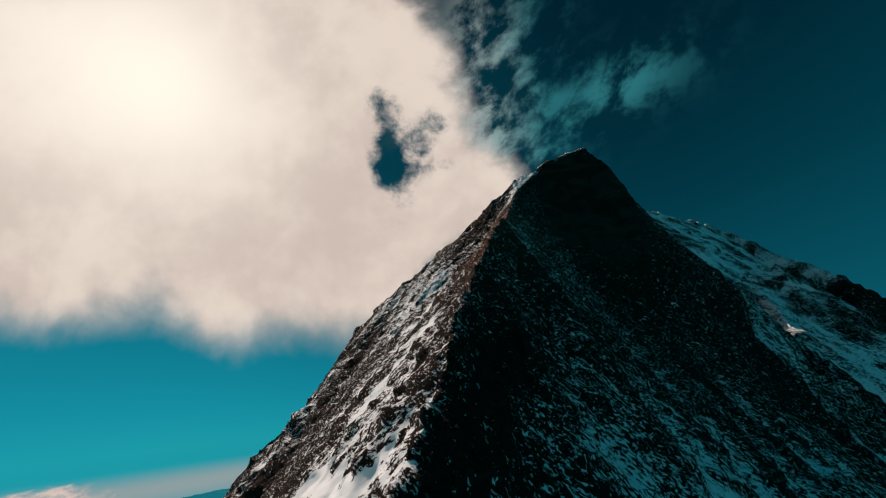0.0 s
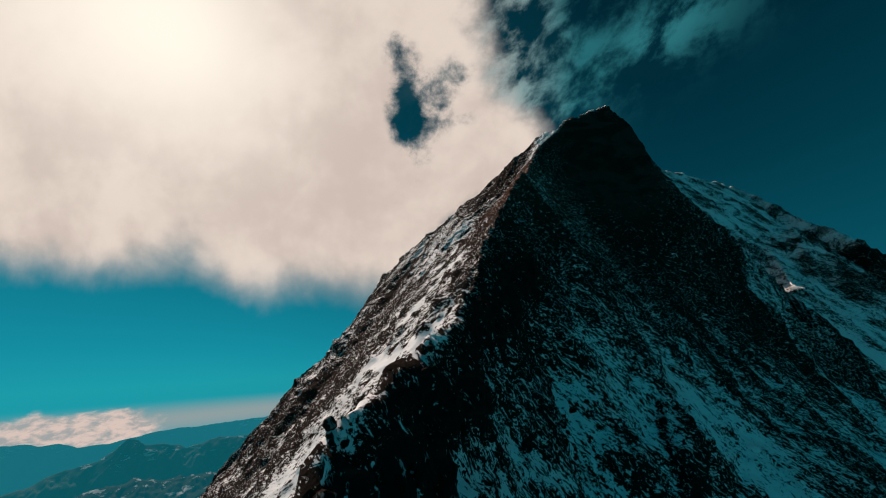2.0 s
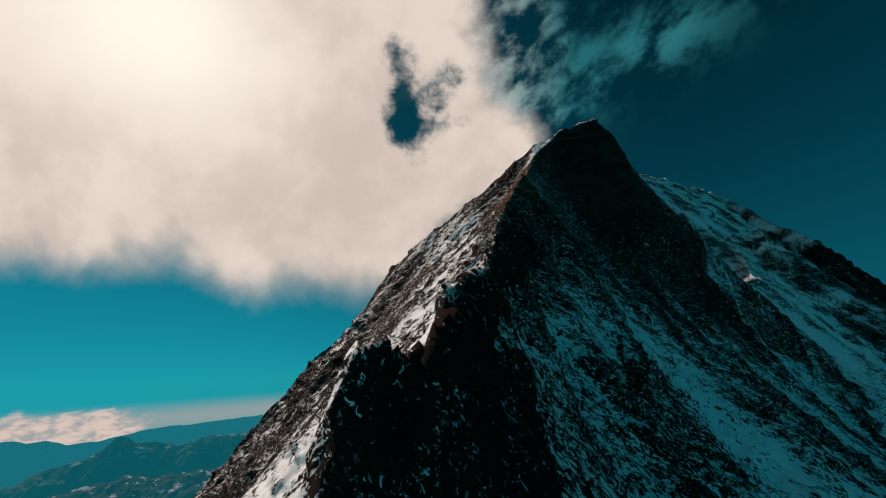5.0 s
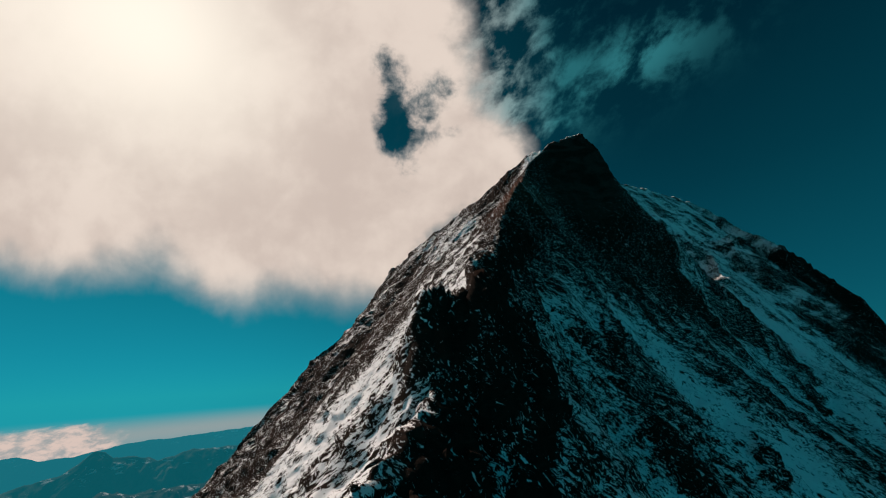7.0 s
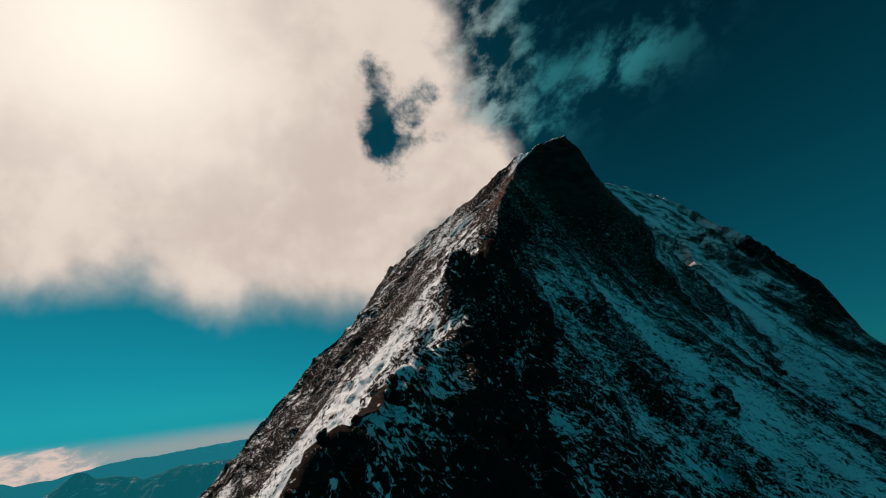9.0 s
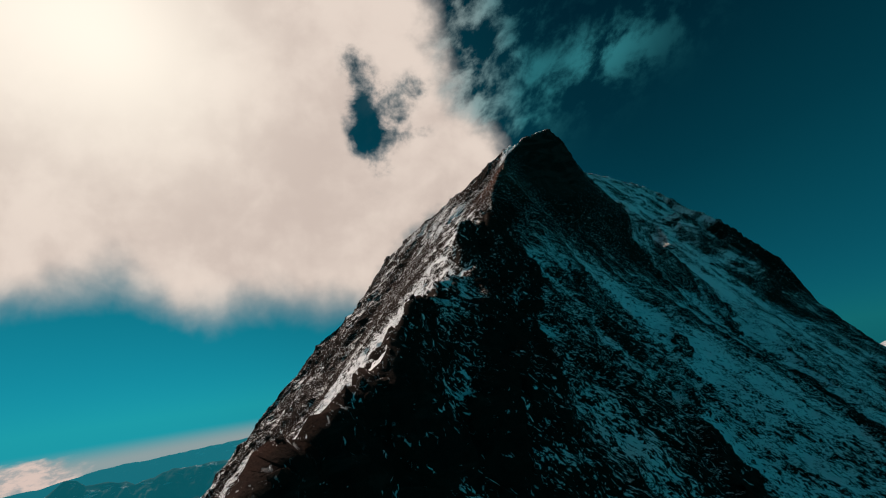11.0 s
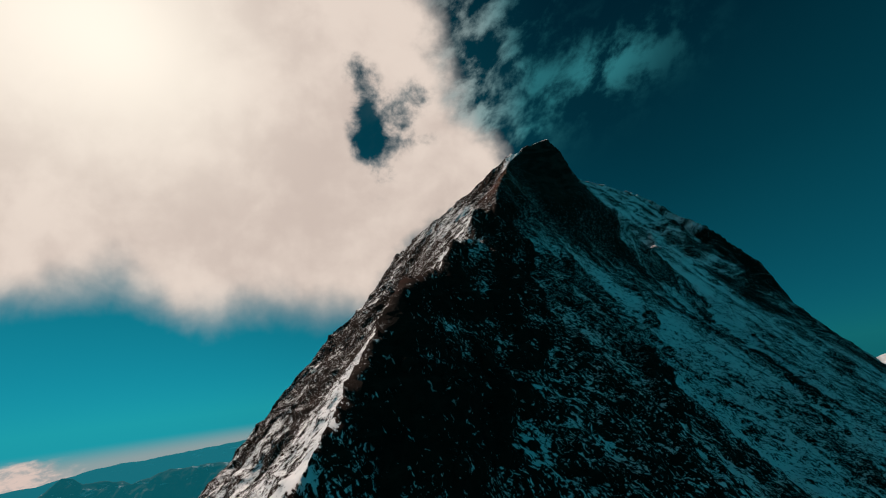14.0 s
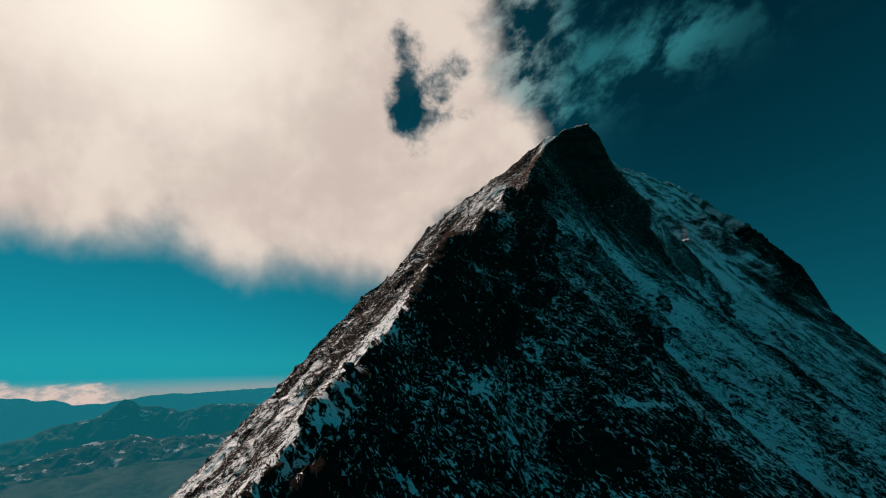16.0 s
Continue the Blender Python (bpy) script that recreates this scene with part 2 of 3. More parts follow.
def far_material(name, rock_a, rock_b, haze, snow_at):
    """Distant ranges: bare rock and meadow with old snow near the tops, under a haze put in as glow."""
    m, g = material(name)
    geo = g.add("ShaderNodeNewGeometry")
    p = geo.outputs["Position"]
    n1 = g.noise(p, 0.0045, 7, 0.66, 0.5)
    n2 = g.noise(p, 0.02, 6, 0.62)
    sep = g.add("ShaderNodeSeparateXYZ")
    g.link(p, sep.inputs[0])
    c = g.mix(g.smooth(n1, 0.35, 0.65), rock_a, rock_b)
    c = g.mix(g.smooth(n2, 0.4, 0.7, 0.0, 0.5), c, (0.10, 0.11, 0.09))
    hi = g.math("ADD", sep.outputs[2], g.math("MULTIPLY", n2, 160.0))
    lain = g.noise(g.vmath("MULTIPLY", p, (1.0, 1.0, 2.6)), 0.011, 7, 0.66, 0.3)
    snow = g.math("MULTIPLY", g.smooth(hi, snow_at, snow_at + 60), g.smooth(lain, 0.565, 0.60))
    c = g.mix(snow, c, (0.75, 0.76, 0.78))
    b = g.add("ShaderNodeBsdfPrincipled")
    g.put(b.inputs["Base Color"], c)
    b.inputs["Roughness"].default_value = 0.95
    b.inputs["Specular IOR Level"].default_value = 0.1
    # air haze painted on: an even glow of the haze colour mixed over the surface
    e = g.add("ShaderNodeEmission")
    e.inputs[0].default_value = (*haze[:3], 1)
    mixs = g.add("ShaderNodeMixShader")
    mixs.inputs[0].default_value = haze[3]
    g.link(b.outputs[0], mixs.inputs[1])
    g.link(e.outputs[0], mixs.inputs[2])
    o = g.add("ShaderNodeOutputMaterial")
    g.link(mixs.outputs[0], o.inputs[0])
    return m


ALPINE = alpine_material()
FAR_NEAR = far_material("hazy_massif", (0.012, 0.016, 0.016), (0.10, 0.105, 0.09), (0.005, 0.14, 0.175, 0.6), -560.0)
FOOTHILL = far_material("hazy_foothill", (0.010, 0.014, 0.014), (0.048, 0.058, 0.054), (0.004, 0.105, 0.135, 0.6), -740.0)
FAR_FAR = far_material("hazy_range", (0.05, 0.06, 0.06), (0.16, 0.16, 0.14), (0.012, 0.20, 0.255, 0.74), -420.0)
SNOWY = far_material("hazy_snow_peak", (0.35, 0.34, 0.33), (0.7, 0.68, 0.66), (0.20, 0.26, 0.28, 0.25), -600.0)
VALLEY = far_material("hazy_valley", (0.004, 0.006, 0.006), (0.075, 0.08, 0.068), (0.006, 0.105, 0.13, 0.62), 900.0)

# ------------------------------------------------------------------ land forms
_perm = np.random.RandomState(7).permutation(256)
_perm = np.concatenate([_perm, _perm, _perm]).astype(np.int32)
_grad = np.array([(1, 1, 0), (-1, 1, 0), (1, -1, 0), (-1, -1, 0), (1, 0, 1), (-1, 0, 1), (1, 0, -1), (-1, 0, -1),
                  (0, 1, 1), (0, -1, 1), (0, 1, -1), (0, -1, -1)], float)
_gx, _gy, _gz = (_grad[np.arange(256) % 12, k].astype(np.float32) for k in range(3))


def perlin(x, y, z):
    """Gradient noise, about -1..1, for arrays."""
    x, y, z = (np.asarray(v, np.float32) for v in np.broadcast_arrays(x, y, z))
    xi, yi, zi = (np.floor(v).astype(np.int32) for v in (x, y, z))
    xf, yf, zf = x - xi, y - yi, z - zi
    xi, yi, zi = xi & 255, yi & 255, zi & 255
    a, b, c = (t * t * t * (t * (t * 6 - 15) + 10) for t in (xf, yf, zf))
    total = np.zeros(xf.shape, np.float32)
    for i in (0, 1):
        hi, wi, dx = _perm[xi + i], (a if i else 1 - a), xf - i
        for j in (0, 1):
            hj, wj, dy = _perm[hi + yi + j], wi * (b if j else 1 - b), yf - j
            for k in (0, 1):
                h = _perm[hj + zi + k]
                total += (_gx[h] * dx + _gy[h] * dy + _gz[h] * (zf - k)) * wj * (c if k else 1 - c)
    return total


def ridged(x, y, z, octaves=3):
    """Sharp-crested noise, about 0..1."""
    t, amp, norm = 0.0, 1.0, 0.0
    for o in range(octaves):
        t = t + amp * (1 - np.abs(perlin(x * 2**o + 11.3 * o, y * 2**o, z * 2**o + 5.1 * o)) * 1.7)
        norm += amp
        amp *= 0.5
    return t / norm


def fbm(x, y, z, octaves=4):
    t, amp = 0.0, 1.0
    for o in range(octaves):
        t = t + amp * perlin(x * 2**o + 3.7 * o, y * 2**o + 9.1 * o, z * 2**o)
        amp *= 0.5
    return t


def step(v, lo, hi):
    t = np.clip((v - lo) / (hi - lo), 0, 1)
    return t * t * (3 - 2 * t)


# the arêtes: x, y, z, fall to the left and to the right of the line
ARETES = {
    "crest": [(4, -330, -330, 1.2, 1.7), (-1, -230, -226, 1.2, 1.8), (-5, -160, -152, 1.9, 1.6), (-11, -131, -121, 1.9, 1.8), (-13, -121, -116.5, 1.9, 2.1), (-13, -107, -104.1, 1.9, 2.9),
              (-13, -97, -90.5, 1.9, 2.63), (-15, -88, -87, 1.7, 2.87), (-16, -77, -79, 1.4, 2.9), (-14, -69, -68.8, 1.4, 2.71), (-16, -58, -62.5, 1.25, 1.8), (-17, -44, -59.2, 1.2, 1.38),
              (-18, -33, -55.9, 1.18, 1.34), (-20, -18, -47.9, 1.16, 1.67), (-22, -6, -32.9, 1.16, 1.61), (-23, 4, -21.6, 1.16, 1.77), (-26, 18, -12.7, 1.25, 2.41), (-30, 36, -5.6, 1.12, 2.67),
              (-34, 60, 17.7, 1.21, 3.29), (-37, 85, 44.5, 1.41, 2.53), (-36, 105, 66.8, 1.46, 2.76), (-40, 140, 93.2, 1.21, 3.09), (-38, 172, 126, 1.58, 4), (-24, 193, 151, 1.3, 4.09),
              (-6, 203, 160, 1.8, 5.5), (3, 206, 160.5, 4, 6.15), (12, 208, 139.6, 3.96, 5.98)],
    "tower": [(-24.2, -17.5, -31, 2.8, 3.6), (-22.2, -14.3, -29.6, 3, 3.6), (-20.4, -12.2, -31.5, 3.4, 3.6), (-18, -11.2, -30.4, 3.4, 3.6)],
    "step": [(-14, -97, -89.5, 3, 2.6), (-15, -88, -86, 3, 2.6), (-16, -79, -80.5, 3, 2.6)],
    "tooth": [(-2.6, 88, -28.8, 3, 3), (-1.6, 80, -38, 3, 3)],
    "horn": [(-25, 12, -16.5, 4, 3.2), (-24, 5, -18.5, 4, 3.2), (-21.5, 1, -22, 4, 3.2), (-17, 0, -26, 4.4, 3.2), (-15.2, -10, -27.8, 3.6, 4.6)],
    "west": [(-30, 206, 150, 5, 5), (-50, 207, 160, 2.32, 2.08), (-96, 207, 136.3, 1.29, 1.5), (-178, 208, 104, 1.3, 1.5), (-250, 232, 86, 1.5, 1.5), (-274, 240, 76, 1.49, 1.5),
              (-329, 248, 36.8, 1.18, 1.34), (-366, 205, -14, 1.47, 1.27), (-385, 188, -56, 1.56, 1.5), (-450, 150, -160, 1, 1.5), (-620, 130, -322, 1, 1.5), (-900, 150, -540, 1, 1.5)],
    "gendarme": [(-256, 234, 93, 2.6, 2.6), (-266, 237, 93, 2.6, 2.6)],
    # first four points: unseen ridge behind the summit, added to shade the shoulder
    "back": [(-165, 370, 214, 2, 2.2), (-110, 380, 247, 2, 2.2), (-40, 420, 292, 2, 2.3), (8, 440, 255, 2, 2.2), (31, 448, 221, 2.14, 1.96), (80, 520, 221, 2, 1.9), (130, 580, 206, 2.4, 2.1), (178, 482, 81, 4.6, 2.4), (213, 464, 8, 7.0, 7.0),
             (214, 462, -72, 5.0, 4.0), (228, 457, -88, 3.0, 3.0), (238, 455, -108, 2.4, 2.2), (249, 452, -134, 2.0, 1.8), (264, 452, -168, 1.8, 1.8), (330, 440, -270, 1.4, 1.4), (470, 400, -390, 1.2, 1.2)],
    "spur": [(140, 500, 104, 2.2, 1.7), (124, 432, 96, 2.2, 1.7), (106, 376, 22, 1.8, 1.5)],
    "apron": [(26, 235, 12.5, 1, 1.91), (45, 330, 57.8, 1, 1.82), (53, 404, 104.3, 1.08, 1.79), (40, 440, 190, 1.6, 1.8)],
    "rib": [(84, 325, 20, 1.02, 1.77), (92, 412, 82, 1, 1.8), (124, 432, 95, 1.2, 1.9)],
    "face": [(-24, 105, 37.2, 1.21, 3.13), (-14, 142, 25.7, 1.47, 2.06), (5, 181, 14, 1.51, 1.88), (41, 262, 15.7, 1.5, 1.77), (86, 330, 22.8, 1.21, 1.77), (110, 357, 9.9, 1.2, 2.21),
              (150, 410, -22, 1.8, 1.7)],
    "bench": [(-7, -112, -124, 1.2, 1.2), (-5, -91, -119, 1.3, 1.3), (-3, -80, -109.8, 1.3, 1.37), (0, -64, -103, 1.4, 1.5), (12, -52, -110, 1.3, 1.4)],
}


def arete(px, py, line):
    best = np.full(px.shape, -1e9)
    for (ax, ay, az, al, ar), (bx, by, bz, bl, br) in zip(line[:-1], line[1:]):
        ux, uy = bx - ax, by - ay
        long = math.hypot(ux, uy)
        s = np.clip(((px - ax) * ux + (py - ay) * uy) / long**2, 0, 1)
        dx, dy = px - ax - s * ux, py - ay - s * uy
        w = np.clip(0.5 + (ux * dy - uy * dx) / long / 5, 0, 1)
        fall = (al + s * (bl - al)) * w + (ar + s * (br - ar)) * (1 - w)
        best = np.maximum(best, az + s * (bz - az) - fall * np.hypot(dx, dy))
    return best


def massif(px, py):
    z = None
    for name, line in ARETES.items():
        soft = {"west": 20.0, "face": 8.0, "apron": 8.0, "rib": 8.0, "bench": 4.0}.get(name, 2.0)
        r = arete(px, py, line)
        z = r if z is None else np.maximum(z, r) + np.log1p(np.exp(-np.abs(z - r) / soft)) * soft
    return z


def grow(parts):
    """Grid lines: stretches of (from, to, spacing)."""
    out = []
    for a, b, d in parts:
        out.append(np.linspace(a, b, max(2, int(round((b - a) / d))), endpoint=False))
    return np.concatenate(out + [[parts[-1][1]]])


def sheet(name, X, Y, Z, mat, attributes=(), only=None, parent=None):
    """A mesh over a grid of points (three 2D arrays); only: a mask of the grid's cells."""
    ny, nx = X.shape
    me = bpy.data.meshes.new(name)
    idx = np.arange(nx * ny).reshape(ny, nx)
    quads = np.stack([idx[:-1, :-1], idx[:-1, 1:], idx[1:, 1:], idx[1:, :-1]], -1)
    quads = quads.reshape(-1, 4) if only is None else quads[only]
    used, quads = np.unique(quads, return_inverse=True)
    quads = quads.reshape(-1, 4)
    me.vertices.add(len(used))
    me.vertices.foreach_set("co", np.stack([X, Y, Z], -1).reshape(-1, 3)[used].astype(np.float32).ravel())
    me.loops.add(quads.size)
    me.loops.foreach_set("vertex_index", quads.astype(np.int32).ravel())
    me.polygons.add(len(quads))
    me.polygons.foreach_set("loop_start", np.arange(0, quads.size, 4, dtype=np.int32))
    me.polygons.foreach_set("use_smooth", np.ones(len(quads), bool))
    me.update(calc_edges=True)
    for key, values in attributes:
        me.attributes.new(key, "FLOAT", "POINT").data.foreach_set("value", values.ravel()[used].astype(np.float32))
    me.materials.append(mat)
    ob = new(name, me)
    ob.parent = parent
    return ob


def normals(X, Y, Z):
    P = np.stack([X, Y, Z], -1)
    a, b = np.gradient(P, axis=1), np.gradient(P, axis=0)
    n = np.cross(a, b)
    return n / np.maximum(np.linalg.norm(n, axis=-1, keepdims=True), 1e-9)


def blur(a, n):
    for _ in range(n):
        p = np.pad(a, 1, mode="edge")
        a = (p[:-2, 1:-1] + p[2:, 1:-1] + p[1:-1, :-2] + p[1:-1, 2:] + 2 * a) / 6
    return a


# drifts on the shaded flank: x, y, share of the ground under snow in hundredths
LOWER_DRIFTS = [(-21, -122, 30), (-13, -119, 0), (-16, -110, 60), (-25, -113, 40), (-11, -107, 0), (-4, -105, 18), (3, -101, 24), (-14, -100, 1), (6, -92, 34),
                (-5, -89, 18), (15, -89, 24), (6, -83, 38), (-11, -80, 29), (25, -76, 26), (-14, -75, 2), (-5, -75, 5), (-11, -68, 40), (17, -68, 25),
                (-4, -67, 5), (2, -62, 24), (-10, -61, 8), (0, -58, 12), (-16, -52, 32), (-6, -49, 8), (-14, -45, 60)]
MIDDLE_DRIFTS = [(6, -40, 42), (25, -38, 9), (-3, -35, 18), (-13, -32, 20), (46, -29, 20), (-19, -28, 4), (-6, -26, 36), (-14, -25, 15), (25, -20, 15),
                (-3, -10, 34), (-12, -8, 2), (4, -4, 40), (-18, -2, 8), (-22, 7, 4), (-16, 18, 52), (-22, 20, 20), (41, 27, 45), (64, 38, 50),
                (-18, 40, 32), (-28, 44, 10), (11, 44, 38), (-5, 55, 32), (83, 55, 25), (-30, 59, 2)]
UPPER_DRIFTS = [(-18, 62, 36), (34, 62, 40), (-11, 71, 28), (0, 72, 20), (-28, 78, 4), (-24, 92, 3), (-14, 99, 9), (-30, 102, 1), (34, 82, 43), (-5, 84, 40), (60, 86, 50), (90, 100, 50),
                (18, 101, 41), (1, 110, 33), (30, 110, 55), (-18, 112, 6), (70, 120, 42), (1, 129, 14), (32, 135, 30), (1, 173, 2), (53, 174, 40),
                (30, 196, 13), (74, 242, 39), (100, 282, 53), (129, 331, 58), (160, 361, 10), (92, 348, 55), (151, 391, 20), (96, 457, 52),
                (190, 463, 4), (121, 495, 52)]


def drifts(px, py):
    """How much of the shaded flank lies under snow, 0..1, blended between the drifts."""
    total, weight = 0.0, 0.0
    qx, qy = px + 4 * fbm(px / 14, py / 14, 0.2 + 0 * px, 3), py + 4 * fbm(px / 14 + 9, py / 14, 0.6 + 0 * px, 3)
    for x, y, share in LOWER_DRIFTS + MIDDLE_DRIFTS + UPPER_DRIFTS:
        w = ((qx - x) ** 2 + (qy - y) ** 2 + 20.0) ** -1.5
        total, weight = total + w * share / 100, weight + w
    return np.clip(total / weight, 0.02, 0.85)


# rock walls and ribs, snow fields and drifts of the shaded flank, and patches of the sunlit one: from x, y, z to x, y, z, reach
UPPER_WALLS = [(-20, 10, -26, -12.5, -15, -55, 3.5), (-30, 52, 1, -27, 32, -13, 3.7), (-20, -17, -31, -19, -18, -40, 5), (-27, 12, -19, -25, 28, -19, 4), (-17, -10, -30, -16, 9, -35, 4.5), (-29, 45, -6, -29, 74, 13, 5),
               (-16, -9, -28, -21, 12, -24, 4), (-19, -19, -38, -13, -25, -60, 4.6), (-11, -29, -65, -6, -40, -73, 3), (-17, 20, -34, -7, -2, -52, 3.7), (-10, 0, -52, 0, -50, -86, 2.6)]
LOWER_WALLS = [(-15, -72, -74, -14, -80, -82, 5), (-13, -85, -87, -6, -68, -88, 4.6), (-17, -24, -55, -4, -65, -89, 4.6), (-13, -96, -89, -11, -104, -106, 4.7), (-4, -94, -103, -3, -99, -111, 5.8),
               (-6, -67, -88, 1, -70, -98, 4.6), (-14, -70, -73, -13, -76, -81, 6), (-6, -104, -109, -5, -82, -106, 6.8), (-4, -133, -129, 2, -125, -127, 4.5), (-6, -115, -117, -1, -113, -117, 2.6)]
RIBS = [(-2, 88, -31, -2, 78, -42, 3.8), (88, 252, -56, 84, 229, -76, 6.6), (108, 420, 84, 171, 483, 73, 11.7), (176, 474, 61, 174, 387, -32, 14.3), (35, 105, -77, 34, 93, -84, 4.1),
        (28, 62, -104, 24, -17, -108, 4.4), (5, 64, -67, 12, 63, -80, 4.9), (22, -3, -102, 23, -57, -116, 2.9), (100, 193, -114, 95, 120, -135, 6.2), (11, -92, -131, 19, -88, -133, 3.3)]
UPPER_FIELDS = [(-29, 40, -8, -27, 45, -12, 2.6), (-19, 66, -20, -16, 66, -25, 5), (-13, 86, -10, -9, 88, -19, 4.5), (-22, 17, -23, -21, 27, -28, 3.5), (-17, 69, -20, -9, 80, -26, 6.3),
                (1, 106, -22, 30, 136, -48, 5.1), (24, 116, -55, 33, 114, -67, 4.8), (45, 233, 14, 84, 305, 2, 7.8), (90, 305, -7, 106, 295, -39, 9.3), (49, 124, -77, 51, 109, -93, 5.8),
                (104, 309, -18, 124, 306, -52, 9.8), (43, 109, -84, 42, 90, -95, 5.8), (82, 255, -25, 114, 273, -73, 10.3), (104, 211, -108, 119, 181, -140, 7.9)]
LOWER_FIELDS = [(-22, -8, -35, -14, -11, -39, 2.3), (-14, -49, -63, -12, -51, -66, 2.2), (-14, -43, -63, -11, -45, -67, 2), (-14, -59, -67, -12, -57, -70, 2.3), (-7, -22, -70, -2, -21, -73, 2.2),
                (-11, -71, -78, -8, -67, -83, 2.5), (-10, -86, -93, -6, -86, -94, 1.9), (6, -54, -92, 9, -54, -96, 2.6), (9, -75, -113, 12, -76, -117, 3.3), (3, -76, -107, 11, -70, -111, 1.9),
                (-9, -126, -121, -7, -119, -121, 1.5), (-8, -131, -124, -7, -128, -124, 1.5), (-1, -87, -115, 10, -75, -113, 2.9), (7, -88, -124, 7, -94, -129, 1.2)]
LEDGE = [(-10, -126, -121, -8, -119, -120, 1.6), (-9, -131, -124, -8, -128, -124, 1.4), (-7, -121, -121, -5, -119, -121, 1.0), (-5, -119, -121, -1, -103, -122, 0.9), (-1, -103, -122, 28, -68, -127, 1.0)]
SUN_PATCHES = [(-82, 63, -11, -44, 40, -8, 3.9), (-70, 46, -24, -47, 36, -14, 2.7), (-28, 25, -10, -26, 17, -13, 1.2), (-37, 46, 0, -39, 43, -4, 1.5), (-77, 73, 3, -70, 90, 24, 2.9),
               (-104, 126, 40, -67, 104, 41, 3.4), (-23, -9, -33, -27, 4, -22, 1.8), (-103, 98, 14, -65, 93, 30, 4.3), (-14, -61, -67, -17, -50, -62, 2.2), (-23, -41, -58, -22, -31, -48, 3),
               (-14, -109, -106, -17, -113, -112, 1.5), (-90, 131, 50, -60, 110, 52, 4), (-18, -119, -120, -14, -114, -111, 3), (-26, -133, -132, -24, -121, -122, 2)]
SUN_WALLS = [(-211, 103, -39, -174, 120, -7, 7.1), (-98, 177, 99, -79, 202, 137, 7.6), (-25, -36, -53, -25, -43, -59, 1.1), (-178, 153, 32, -154, 192, 92, 5.9), (-20, -62, -68, -22, -72, -80, 3)]


def cover(lines, P, ragged):
    """1 within reach of any of the lines, fading to 0 beyond it; ragged: noise that frays the rim."""
    out = np.zeros(P.shape[:2], np.float32)
    for *ends, reach in lines:
        a, b = np.array(ends[:3], float), np.array(ends[3:], float)
        lo, hi = np.minimum(a, b) - 2.2 * reach, np.maximum(a, b) + 2.2 * reach
        near = ((P >= lo) & (P <= hi)).all(-1)
        q = P[near] - a
        along = np.clip(q @ (b - a) / ((b - a) @ (b - a)), 0, 1)
        d = np.linalg.norm(q - along[:, None] * (b - a), axis=-1) / reach + ragged[near]
        out[near] = np.maximum(out[near], step(d, 1.35, 0.75))
    return out


